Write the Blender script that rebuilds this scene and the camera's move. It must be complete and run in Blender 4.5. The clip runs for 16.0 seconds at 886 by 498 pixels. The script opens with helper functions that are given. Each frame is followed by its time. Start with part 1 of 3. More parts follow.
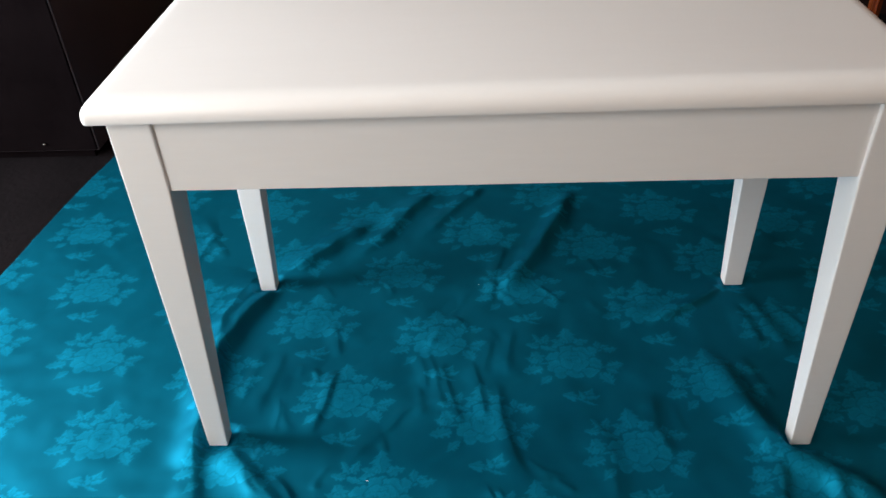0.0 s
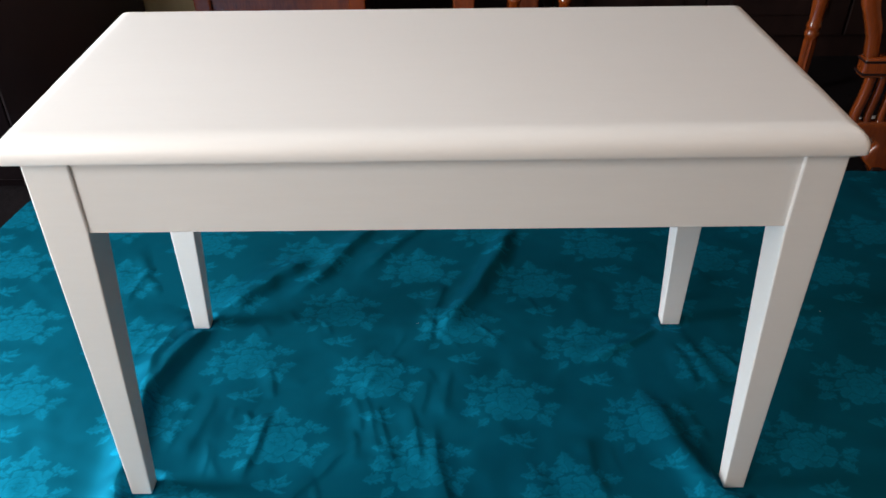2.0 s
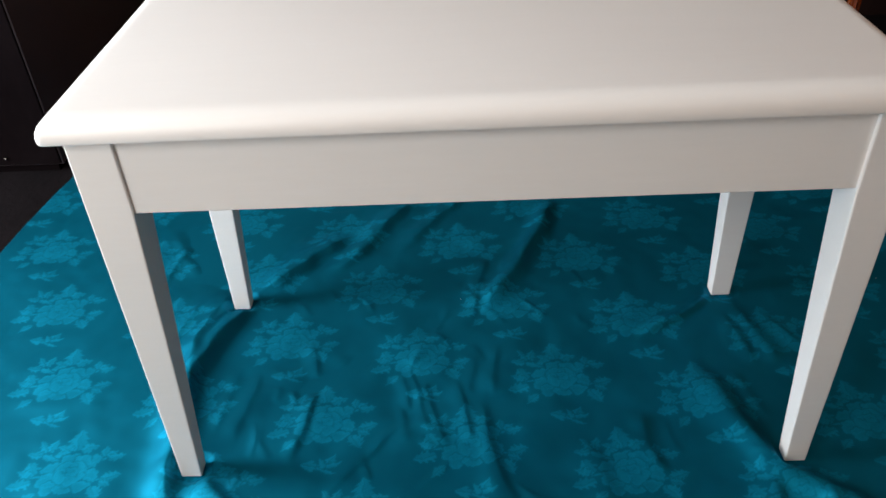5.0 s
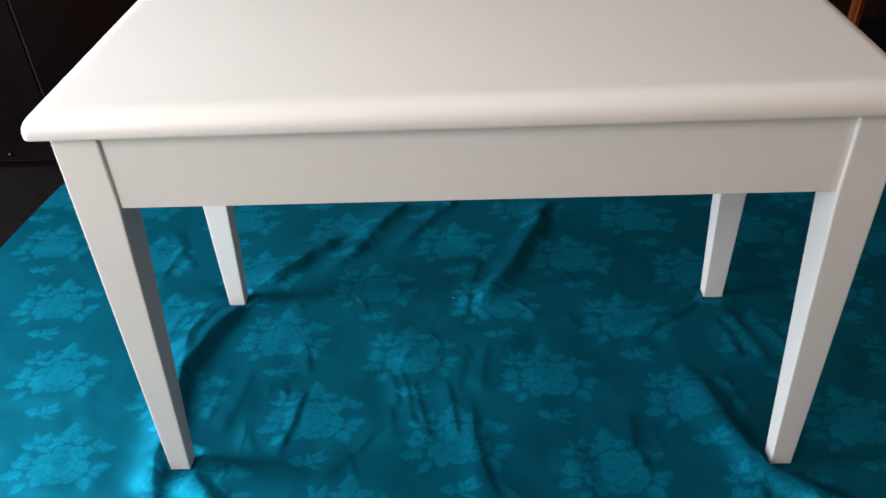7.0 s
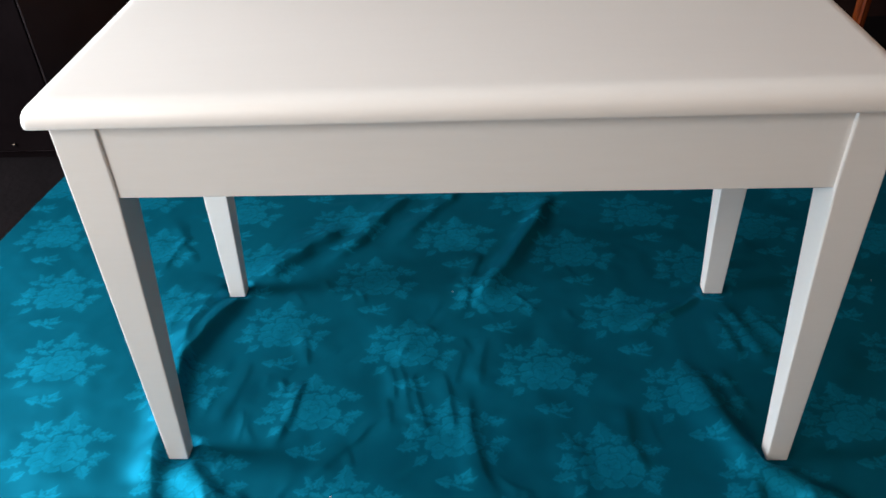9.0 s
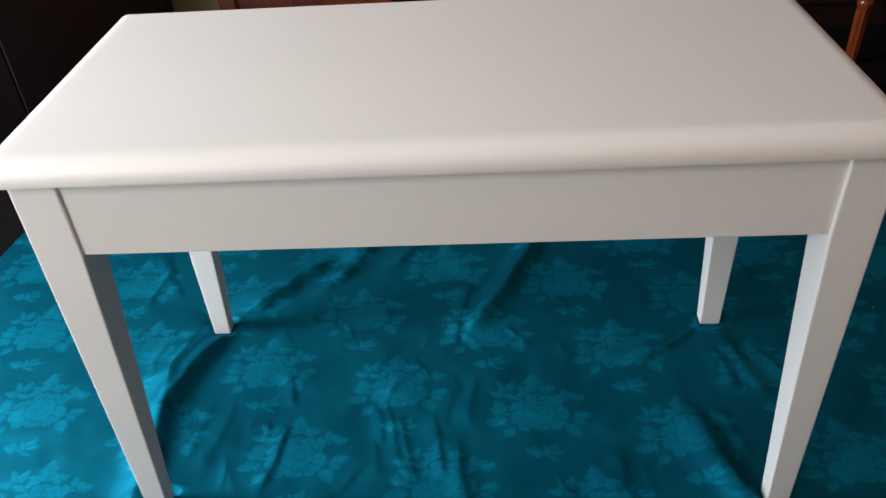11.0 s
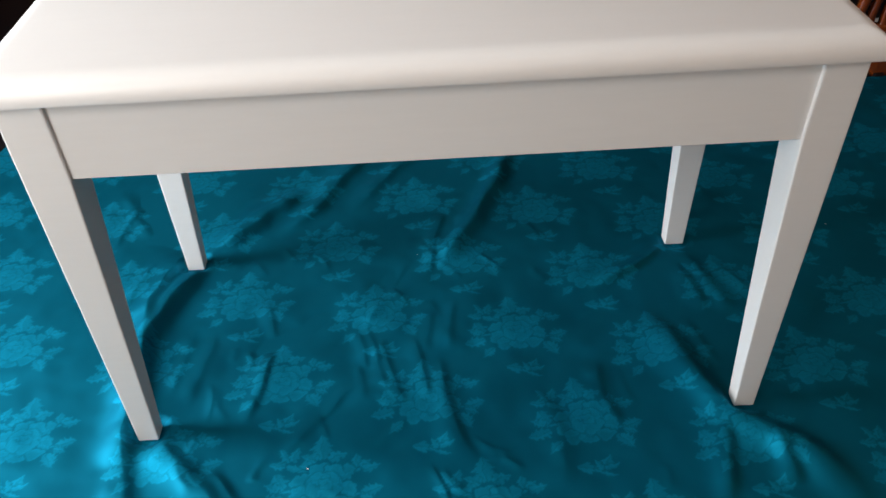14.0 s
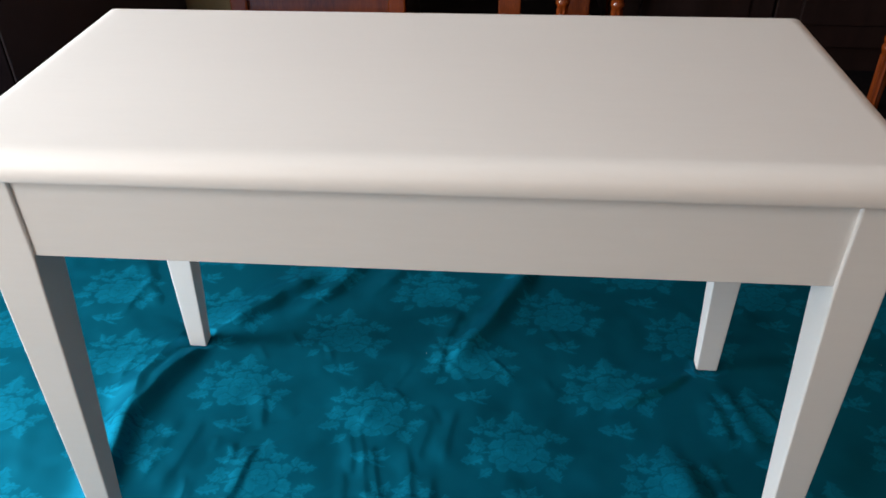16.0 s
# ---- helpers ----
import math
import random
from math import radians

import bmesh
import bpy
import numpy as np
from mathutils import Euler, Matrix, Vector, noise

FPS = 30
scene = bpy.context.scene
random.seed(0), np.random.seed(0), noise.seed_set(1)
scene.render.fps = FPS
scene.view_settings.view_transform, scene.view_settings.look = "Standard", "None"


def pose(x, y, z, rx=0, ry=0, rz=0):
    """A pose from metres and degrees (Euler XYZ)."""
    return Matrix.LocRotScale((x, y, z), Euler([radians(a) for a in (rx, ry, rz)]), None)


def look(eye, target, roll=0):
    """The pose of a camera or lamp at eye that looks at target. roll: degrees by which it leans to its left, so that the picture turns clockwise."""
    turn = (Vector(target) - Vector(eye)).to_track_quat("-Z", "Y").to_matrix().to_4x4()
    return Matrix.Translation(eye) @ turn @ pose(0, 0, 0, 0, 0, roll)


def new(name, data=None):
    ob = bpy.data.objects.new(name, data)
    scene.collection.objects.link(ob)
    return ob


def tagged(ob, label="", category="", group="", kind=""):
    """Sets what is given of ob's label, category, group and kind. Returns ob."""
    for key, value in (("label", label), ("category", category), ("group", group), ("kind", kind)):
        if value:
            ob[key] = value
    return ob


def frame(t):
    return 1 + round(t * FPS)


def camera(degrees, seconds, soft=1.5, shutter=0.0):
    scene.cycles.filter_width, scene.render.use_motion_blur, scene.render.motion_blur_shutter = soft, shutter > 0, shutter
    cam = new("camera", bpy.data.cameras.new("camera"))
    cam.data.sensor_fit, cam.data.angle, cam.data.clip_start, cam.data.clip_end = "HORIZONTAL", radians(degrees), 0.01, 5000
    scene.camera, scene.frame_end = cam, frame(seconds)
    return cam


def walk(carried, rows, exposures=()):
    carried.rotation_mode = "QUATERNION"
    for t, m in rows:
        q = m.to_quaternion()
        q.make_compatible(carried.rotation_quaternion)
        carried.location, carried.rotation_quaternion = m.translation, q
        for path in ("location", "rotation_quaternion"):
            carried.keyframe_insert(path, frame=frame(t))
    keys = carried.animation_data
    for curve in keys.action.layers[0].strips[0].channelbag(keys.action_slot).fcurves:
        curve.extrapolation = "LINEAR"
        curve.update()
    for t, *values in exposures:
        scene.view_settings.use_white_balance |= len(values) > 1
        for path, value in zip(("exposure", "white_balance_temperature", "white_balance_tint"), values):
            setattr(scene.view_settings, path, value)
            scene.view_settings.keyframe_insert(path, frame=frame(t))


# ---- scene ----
cam = camera(58.54, 16.0, soft=1.6)
# seconds, eye x y z, yaw, pitch, lean to the right
ROWS = [
    (0.0, -0.0222, -0.8116, 0.7916, 3.63, -36.69, 3.01),
    (0.5, -0.0292, -0.8129, 0.7914, 2.45, -36.74, 1.98),
    (1.0, -0.0211, -0.8109, 0.7930, 1.94, -36.45, 2.77),
    (1.5, -0.0214, -0.8055, 0.7923, -0.73, -35.44, 0.14),
    (2.0, -0.0004, -0.7895, 0.7995, -0.58, -34.95, 0.15),
    (2.5, 0.0038, -0.7643, 0.7839, 1.71, -35.27, 1.18),
    (3.0, -0.0212, -0.7609, 0.7814, 2.58, -35.83, 1.72),
    (3.5, -0.0513, -0.7892, 0.7945, 1.82, -35.94, 1.79),
    (3.7, -0.0654, -0.7860, 0.7920, -1.20, -36.25, 1.20),
    (5.8, 0.0013, -0.7699, 0.7818, 2.98, -36.56, 3.22),
    (6.0, 0.0051, -0.7723, 0.7846, 2.83, -36.26, 2.91),
    (6.5, 0.0031, -0.7789, 0.7841, 2.83, -36.41, 2.80),
    (7.0, -0.0000, -0.7767, 0.7833, 2.63, -36.51, 2.70),
    (7.5, -0.0024, -0.7758, 0.7821, 1.86, -36.27, 1.86),
    (8.0, 0.0008, -0.7816, 0.7859, 2.37, -35.94, 2.47),
    (8.5, 0.0038, -0.7850, 0.7858, 2.77, -36.04, 2.16),
    (9.0, 0.0090, -0.7795, 0.7818, 3.17, -36.81, 2.47),
    (9.5, 0.0199, -0.7755, 0.7870, 5.02, -35.65, 2.64),
    (10.0, 0.0321, -0.7626, 0.7870, 4.88, -35.41, 3.17),
    (10.2, 0.0358, -0.7585, 0.7894, 4.28, -35.32, 3.48),
    (12.3, 0.0164, -0.6780, 0.8063, 2.94, -40.07, 3.78),
    (12.5, 0.0124, -0.7125, 0.7968, 1.15, -40.18, 3.47),
    (13.0, -0.0041, -0.7407, 0.7891, -0.69, -40.27, 2.90),
    (13.5, -0.0161, -0.7560, 0.7906, -0.59, -40.24, 3.12),
    (14.0, -0.0130, -0.7603, 0.7859, -1.41, -40.40, 2.22),
    (14.5, -0.0020, -0.7694, 0.7703, -0.86, -40.27, 1.41),
    (15.0, 0.0336, -0.7467, 0.7531, -0.06, -39.35, 1.02),
    (15.5, 0.0566, -0.7112, 0.7676, 1.00, -35.32, -0.47),
    (16.0, 0.0624, -0.6828, 0.7738, 4.68, -35.14, 0.45),
]


def aim(x, y, z, yaw, pitch, lean):
    a, b = radians(yaw), radians(pitch)
    way = Vector((-math.sin(a) * math.cos(b), math.cos(a) * math.cos(b), math.sin(b)))
    return look((x, y, z), Vector((x, y, z)) + way, -lean)


walk(cam, [(r[0], aim(*r[1:])) for r in ROWS], exposures=[(0.0, 0.0), (10.2, 0.0), (12.3, -0.45), (12.6, -0.38), (13.3, -0.05), (14.5, 0.0), (15.0, 0.25), (15.5, 0.17), (16.0, -0.06)])

# ---- light ----
world = bpy.data.worlds.new("sky")
scene.world = world
world.use_nodes = True
sky = world.node_tree.nodes.new("ShaderNodeTexSky")
sky.sky_type, sky.sun_disc = "NISHITA", False
sky.sun_elevation, sky.sun_rotation = radians(35), radians(200)
background = world.node_tree.nodes["Background"]
background.inputs["Strength"].default_value = 0.1
world.node_tree.links.new(sky.outputs[0], background.inputs["Color"])

# a west window and an unseen south one added as front fill: middle of the opening, half width, sill, head
WEST_WIN, SOUTH_FILL = (-1.64, -0.07, 0.28, 0.06, 1.56), (-1.22, -1.50, 0.37, 0.80, 1.92)


def opening_light(at, towards, width, height, watts, tint):
    d = bpy.data.lights.new("opening_lamp", "AREA")
    d.shape, d.size, d.size_y, d.energy, d.color = "RECTANGLE", width, height, watts, tint
    new("opening_lamp", d).matrix_world = look(at, towards)


opening_light((WEST_WIN[0] + 0.03, WEST_WIN[1], 0.81), (1.0, WEST_WIN[1], 0.81), 0.44, 1.38, 54.5, (0.938, 0.972, 1.0))
# invented south lamp, warm, fills the bench's front faces
opening_light((SOUTH_FILL[0], SOUTH_FILL[1] + 0.03, 1.36), (SOUTH_FILL[0], 1.0, 1.36), 0.66, 1.02, 34.0, (1.0, 0.974, 0.942))


# ---- materials ----
def material(name):
    m = bpy.data.materials.new(name)
    m.use_nodes = True
    t = m.node_tree
    return m, t, t.nodes["Principled BSDF"], t.nodes.new("ShaderNodeTexCoord")


def ramp(t, socket, stops):
    r = t.nodes.new("ShaderNodeValToRGB")
    while len(r.color_ramp.elements) < len(stops):
        r.color_ramp.elements.new(0.5)
    for e, (p, c) in zip(r.color_ramp.elements, stops):
        e.position, e.color = p, (*c, 1)
    t.links.new(socket, r.inputs[0])
    return r.outputs[0]


def grain(t, coord, scale, detail=4.0, stretch=(1, 1, 1), rough=0.55):
    mp = t.nodes.new("ShaderNodeMapping")
    mp.inputs["Scale"].default_value = stretch
    t.links.new(coord.outputs["Object"], mp.inputs[0])
    n = t.nodes.new("ShaderNodeTexNoise")
    n.inputs["Scale"].default_value, n.inputs["Detail"].default_value, n.inputs["Roughness"].default_value = scale, detail, rough
    t.links.new(mp.outputs[0], n.inputs["Vector"])
    return n.outputs["Fac"]


def mixed(t, a, b, fac=0.5):
    m = t.nodes.new("ShaderNodeMix")
    m.inputs[0].default_value = fac
    t.links.new(a, m.inputs[2])
    t.links.new(b, m.inputs[3])
    return m.outputs[0]


def relief(t, shader, height, strength, distance):
    b = t.nodes.new("ShaderNodeBump")
    b.inputs["Strength"].default_value, b.inputs["Distance"].default_value = strength, distance
    t.links.new(height, b.inputs["Height"])
    t.links.new(b.outputs[0], shader.inputs["Normal"])


def surface(name, dark, light, scale, rough, stretch=(1, 1, 1), bump=0.2, depth=0.001, fine=9.0, metal=0.0, spec=0.5, coat=0.0):
    """Two scales of colour and relief, roughness about rough."""
    m, t, s, c = material(name)
    big = grain(t, c, scale, 3, stretch)
    small = grain(t, c, scale * fine, 5, stretch)
    both = mixed(t, big, small, 0.45)
    t.links.new(ramp(t, both, ((0.3, dark), (0.7, light))), s.inputs["Base Color"])
    t.links.new(ramp(t, both, ((0.25, (rough - 0.06,) * 3), (0.75, (rough + 0.08,) * 3))), s.inputs["Roughness"])
    s.inputs["Metallic"].default_value, s.inputs["Specular IOR Level"].default_value = metal, spec
    s.inputs["Coat Weight"].default_value, s.inputs["Coat Roughness"].default_value = coat, 0.08
    relief(t, s, small, bump, depth)
    return m


PAINT = surface("white_satin_paint", (0.762, 0.759, 0.757), (0.793, 0.790, 0.788), 9, 0.45, (0.10, 1, 1), 0.09, 0.0005, 26)
# west, south and east walls are unseen; tints picked for bounce onto the bench
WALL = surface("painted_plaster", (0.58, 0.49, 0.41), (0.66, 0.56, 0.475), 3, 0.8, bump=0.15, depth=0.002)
TAN_BOUNCE = surface("tan_bounce_tint", (0.38, 0.26, 0.165), (0.47, 0.325, 0.21), 3, 0.8, bump=0.15, depth=0.002)
RUSSET_BOUNCE = surface("russet_bounce_tint", (0.42, 0.22, 0.115), (0.50, 0.27, 0.15), 3, 0.8, bump=0.15, depth=0.002)
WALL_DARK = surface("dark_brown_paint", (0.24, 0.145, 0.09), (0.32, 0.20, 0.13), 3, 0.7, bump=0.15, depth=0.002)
# unseen as well, its grey set by the bounce wanted on the top board
CEILING = surface("ceiling_paint", (0.44, 0.425, 0.405), (0.50, 0.483, 0.462), 3, 0.9)
FLOOR = surface("black_carpet", (0.0035, 0.0028, 0.0034), (0.008, 0.0062, 0.0072), 9, 0.9, (1, 1, 1), 0.6, 0.003, spec=0.05)
LACQUER = surface("black_lacquer", (0.0024, 0.0017, 0.0020), (0.0050, 0.0036, 0.0041), 9, 0.48, (1, 1, 1), 0.25, 0.0008, spec=0.0)
# cabinet black, lightened to lift the side that gets no light
LIFTED_BLACK = surface("black_side_lifted", (0.030, 0.0225, 0.0265), (0.045, 0.034, 0.0385), 9, 0.6, bump=0.2, depth=0.0006, spec=0.2)
ORANGE_WOOD = surface("amber_varnished_wood", (0.10, 0.018, 0.0028), (0.22, 0.043, 0.006), 10, 0.22, (6, 6, 0.7), 0.15, 0.0006, coat=0.6)
RED_WOOD = surface("mahogany_panel", (0.07, 0.015, 0.006), (0.20, 0.045, 0.012), 8, 0.18, (5, 5, 0.8), 0.1, 0.0005, coat=0.7)
DARK_WOOD = surface("dark_mahogany", (0.006, 0.0034, 0.0034), (0.016, 0.0075, 0.0066), 5, 0.5, (4, 4, 0.6), 0.15, 0.0006, spec=0.15)
STEEL = surface("polished_steel", (0.55, 0.54, 0.52), (0.68, 0.67, 0.65), 20, 0.22, metal=1.0)
PALE = surface("pale_grey_card", (0.40, 0.38, 0.35), (0.55, 0.53, 0.50), 14, 0.6)
KHAKI = surface("khaki_board", (0.44, 0.36, 0.21), (0.54, 0.45, 0.28), 6, 0.55)
FRAME_WHITE = surface("window_paint", (0.72, 0.72, 0.70), (0.80, 0.80, 0.78), 8, 0.4)
LINT = surface("white_lint", (0.7, 0.7, 0.7), (0.85, 0.85, 0.85), 60, 0.9)

glass, gt, gs, gc = material("window_glass")
gs.inputs["Transmission Weight"].default_value, gs.inputs["Roughness"].default_value, gs.inputs["IOR"].default_value = 1.0, 0.02, 1.45

# damask satin: ground and figure are two weaves of one dyed yarn
DAMASK, dt, ds, dc = material("teal_damask_satin")
weave = dt.nodes.new("ShaderNodeAttribute")
weave.attribute_name = "weave"
cloud = grain(dt, dc, 6, 4)
thread = grain(dt, dc, 700, 2, (1, 0.35, 1))
ground_col = ramp(dt, cloud, ((0.3, (0.0022, 0.118, 0.192)), (0.7, (0.0029, 0.142, 0.230))))
figure_col = ramp(dt, cloud, ((0.3, (0.0042, 0.211, 0.339)), (0.7, (0.0051, 0.246, 0.396))))
cm = dt.nodes.new("ShaderNodeMix")
cm.data_type = "RGBA"
dt.links.new(weave.outputs["Fac"], cm.inputs[0])
dt.links.new(ground_col, cm.inputs[6])
dt.links.new(figure_col, cm.inputs[7])
dt.links.new(cm.outputs[2], ds.inputs["Base Color"])
dt.links.new(ramp(dt, weave.outputs["Fac"], ((0.0, (0.57,) * 3), (1.0, (0.63,) * 3))), ds.inputs["Roughness"])
ds.inputs["Specular IOR Level"].default_value = 0.5
ds.inputs["Metallic"].default_value = 0.80
ds.inputs["Specular Tint"].default_value = (0.03, 0.60, 0.88, 1)
relief(dt, ds, thread, 0.12, 0.0004)


# ---- mesh helpers ----
def part(name, bm, mat, parent=None, label="", smooth=False):
    me = bpy.data.meshes.new(name)
    bm.to_mesh(me)
    bm.free()
    me.materials.append(mat)
    if smooth:
        for p in me.polygons:
            p.use_smooth = True
    ob = new(name, me)
    ob.parent = parent
    return tagged(ob, label)


def thing(name, label, category, at=(0, 0, 0), turn=0, group="", kind=""):
    ob = new(name)
    ob.empty_display_size = 0.05
    ob.matrix_basis = pose(*at, 0, 0, turn)
    return tagged(ob, label, category, group, kind)


def box(x0, y0, z0, x1, y1, z1, bevel=0.0, segments=2):
    bm = bmesh.new()
    bmesh.ops.create_cube(bm, size=1)
    bmesh.ops.transform(bm, matrix=Matrix.LocRotScale(((x0 + x1) / 2, (y0 + y1) / 2, (z0 + z1) / 2), None, (x1 - x0, y1 - y0, z1 - z0)), verts=bm.verts)
    if bevel:
        bmesh.ops.bevel(bm, geom=bm.edges[:], offset=bevel, segments=segments, affect="EDGES", profile=0.5)
    return bm


def loft(rings, caps=True):
    """A closed skin over rings of equal vertex count."""
    bm = bmesh.new()
    vs = [[bm.verts.new(p) for p in r] for r in rings]
    n = len(rings[0])
    for a, b in zip(vs, vs[1:]):
        for i in range(n):
            bm.faces.new((a[i], a[(i + 1) % n], b[(i + 1) % n], b[i]))
    if caps:
        bm.faces.new(vs[0][::-1])
        bm.faces.new(vs[-1])
    bmesh.ops.recalc_face_normals(bm, faces=bm.faces[:])
    return bm


def turned(profile, sides=20, flutes=0, flute_range=(0, 0), depth=0.0):
    """A lathe-turned form about z from (z, radius) pairs; flutes cut between two heights."""
    rings = []
    for z, r in profile:
        ring = []
        for i in range(sides):
            a = 2 * math.pi * i / sides
            k = r
            if flutes and flute_range[0] <= z <= flute_range[1]:
                k = r - depth * (0.5 + 0.5 * math.cos(flutes * a))
            ring.append((k * math.cos(a), k * math.sin(a), z))
        rings.append(ring)
    return loft(rings)


def rounded_rect(hx, hy, r, z, n=5):
    pts = []
    for cx, cy, a0 in ((hx - r, hy - r, 0), (-hx + r, hy - r, 90), (-hx + r, -hy + r, 180), (hx - r, -hy + r, 270)):
        for i in range(n + 1):
            a = radians(a0 + 90 * i / n)
            pts.append((cx + r * math.cos(a), cy + r * math.sin(a), z))
    return pts


def structure(name, bm, mat, label, category="wall"):
    return tagged(part(name, bm, mat), label, category, kind="structure")


# ---- room ----
X0, X1, Y0, Y1, H = -1.64, 1.95, -1.50, 2.2, 2.42
structure("floor", box(X0 - 0.2, Y0 - 0.2, -0.16, X1 + 0.2, Y1 + 0.2, -0.004), FLOOR, "black short-pile carpet", "floor")
structure("ceiling", box(X0 - 0.2, Y0 - 0.2, H, X1 + 0.2, Y1 + 0.2, H + 0.15), CEILING, "plain unseen ceiling, grey-brown for the bounce light", "ceiling")
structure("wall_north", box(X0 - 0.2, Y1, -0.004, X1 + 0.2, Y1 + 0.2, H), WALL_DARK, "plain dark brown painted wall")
structure("wall_east", box(X1, Y0, -0.004, X1 + 0.2, Y1, H), RUSSET_BOUNCE, "plain unseen wall, russet brown for warm bounce light")


def pierced(boxes):
    bm = bmesh.new()
    for b in boxes:
        piece = box(*b)
        tmp = bpy.data.meshes.new("tmp")
        piece.to_mesh(tmp)
        piece.free()
        bm.from_mesh(tmp)
        bpy.data.meshes.remove(tmp)
    return bm


wx, wy, wh, w0, w1 = WEST_WIN
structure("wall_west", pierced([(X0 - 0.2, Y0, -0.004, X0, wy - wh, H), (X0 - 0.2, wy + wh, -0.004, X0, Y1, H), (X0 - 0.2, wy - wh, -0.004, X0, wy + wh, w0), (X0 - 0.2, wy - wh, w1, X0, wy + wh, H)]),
          WALL, "unseen wall, beige for the bounce light, with a window opening")
sx, sy, sh, s0, s1 = SOUTH_FILL
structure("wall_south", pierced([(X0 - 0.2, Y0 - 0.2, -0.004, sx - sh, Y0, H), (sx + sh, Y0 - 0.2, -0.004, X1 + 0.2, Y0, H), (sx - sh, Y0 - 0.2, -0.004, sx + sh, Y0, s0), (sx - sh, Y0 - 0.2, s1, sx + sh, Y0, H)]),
          TAN_BOUNCE, "unseen wall, tan for warm bounce light, with an added window opening")


def window(name, at, turn, hw, hh):
    ob = thing(name, "white painted window out of view, letting in daylight", "window", at, turn, kind="structure")
    for y in (-hw + 0.025, 0, hw - 0.025):
        part("window_frame", box(-0.03, y - 0.025, 0.0, 0.03, y + 0.025, hh, 0.004), FRAME_WHITE, ob)
    for z in (0.025, hh - 0.025):
        for y in (-hw / 2, hw / 2):
            part("window_frame", box(-0.028, y - hw / 2 + 0.0385, z - 0.025, 0.028, y + hw / 2 - 0.0385, z + 0.025, 0.004), FRAME_WHITE, ob)
    for y in (-hw / 2, hw / 2):
        pane = part("pane", box(-0.003, y - hw / 2 + 0.03, 0.05, 0.003, y + hw / 2 - 0.03, hh - 0.05), glass, ob)
        pane.visible_shadow = False
    part("window_sill", box(0.031, -hw + 0.002, 0.0, 0.11, hw - 0.002, 0.02, 0.004), FRAME_WHITE, ob)


window("window_1", (wx - 0.12, wy, w0), 0, wh, w1 - w0)
# made up to house the front fill lamp
window("fill_window", (sx, sy - 0.12, s0), 90, sh, s1 - s0)

# ---- the bench ----
bench = thing("piano_bench", "white painted wooden bench with tapered legs standing on a teal cloth", "bench")
APRON_Z, TOP_Z = 0.3846, 0.469
# top board: rounded over edge, small arris below
edge = [(0.0010, 0.0), (0.0003, 0.0004), (0.0, 0.0012), (0.0, 0.0060), (0.0008, 0.0105), (0.0031, 0.0150), (0.0070, 0.0186), (0.0115, 0.0214), (0.0165, 0.0229), (0.0215, 0.0235)]
rings = [rounded_rect(0.3830 - o, 0.1783 - o, 0.0075 if o < 0.005 else 0.004, TOP_Z + z) for o, z in edge]
board = part("seat_top", loft(rings), PAINT, bench, "white painted top board with rounded edge", smooth=True)
board.matrix_basis = Matrix.Translation((-0.0030, -0.0042, TOP_Z - 0.0010)) @ Matrix.Rotation(0.0009, 4, "Z") @ Matrix.Rotation(-0.0046, 4, "Y") @ Matrix.Translation((0, 0, -TOP_Z))


def leg(sx, sy):
    """Square above the apron's lower edge, tapered on the inner faces below it."""
    def ring(z, ox, oy, ix, iy):
        r = 0.0016
        pts = []
        for px, py, a0 in ((ox, oy, 0), (ix, oy, 90), (ix, iy, 180), (ox, iy, 270)):
            cx, cy = px + (-r if px == ox else r), py + (-r if py == oy else r)
            for i in range(3):
                a = radians(a0 + 45 * i)
                pts.append((sx * (cx + r * math.cos(a)), sy * (cy + r * math.sin(a)), z))
        return pts

    def at(z):
        k = 1 - z / TOP_Z
        ox, oy = 0.3699 + 0.0052 * k, 0.1683 - 0.0035 * k
        j = max(0.0, 1 - z / APRON_Z)
        return ox, oy, (0.3280 if sx < 0 else 0.3308 if sy < 0 else 0.3275) + (0.0195 if sx > 0 else 0.0225) * j, 0.1230 + 0.0210 * j
    rs = []
    for z in (0.0, 0.0015, APRON_Z * 0.5, APRON_Z - 0.004, APRON_Z, TOP_Z + 0.006):
        ox, oy, ix, iy = at(z)
        d = 0.0012 if z == 0.0 else 0.0
        rs.append(ring(z, ox - d, oy - d, ix + d, iy + d))
    return loft(rs)


for sx in (-1, 1):
    for sy in (-1, 1):
        part("leg", leg(sx, sy), PAINT, bench)
for y0, y1 in ((-0.1642, -0.146), (0.146, 0.1642)):
    rail = part("apron", box(-0.3290, y0, 0.0, 0.3318, y1, TOP_Z + 0.005 - APRON_Z, 0.0008, 1), PAINT, bench)
    rail.matrix_basis = Matrix.Translation((0, 0, APRON_Z)) @ Matrix.Rotation(-0.0025, 4, "Y")
for sx in (-1, 1):
    a, b = sorted((sx * 0.345, sx * 0.363))
    part("apron", box(a, -0.1285, APRON_Z, b, 0.1285, TOP_Z + 0.005, 0.0008, 1), PAINT, bench)

# ---- the cloth ----
CELL_A, CELL_B, ORIGIN = Vector((0.1877, -0.0429)), Vector((0.0637, -0.1539)), Vector((-0.7132, 0.3062))


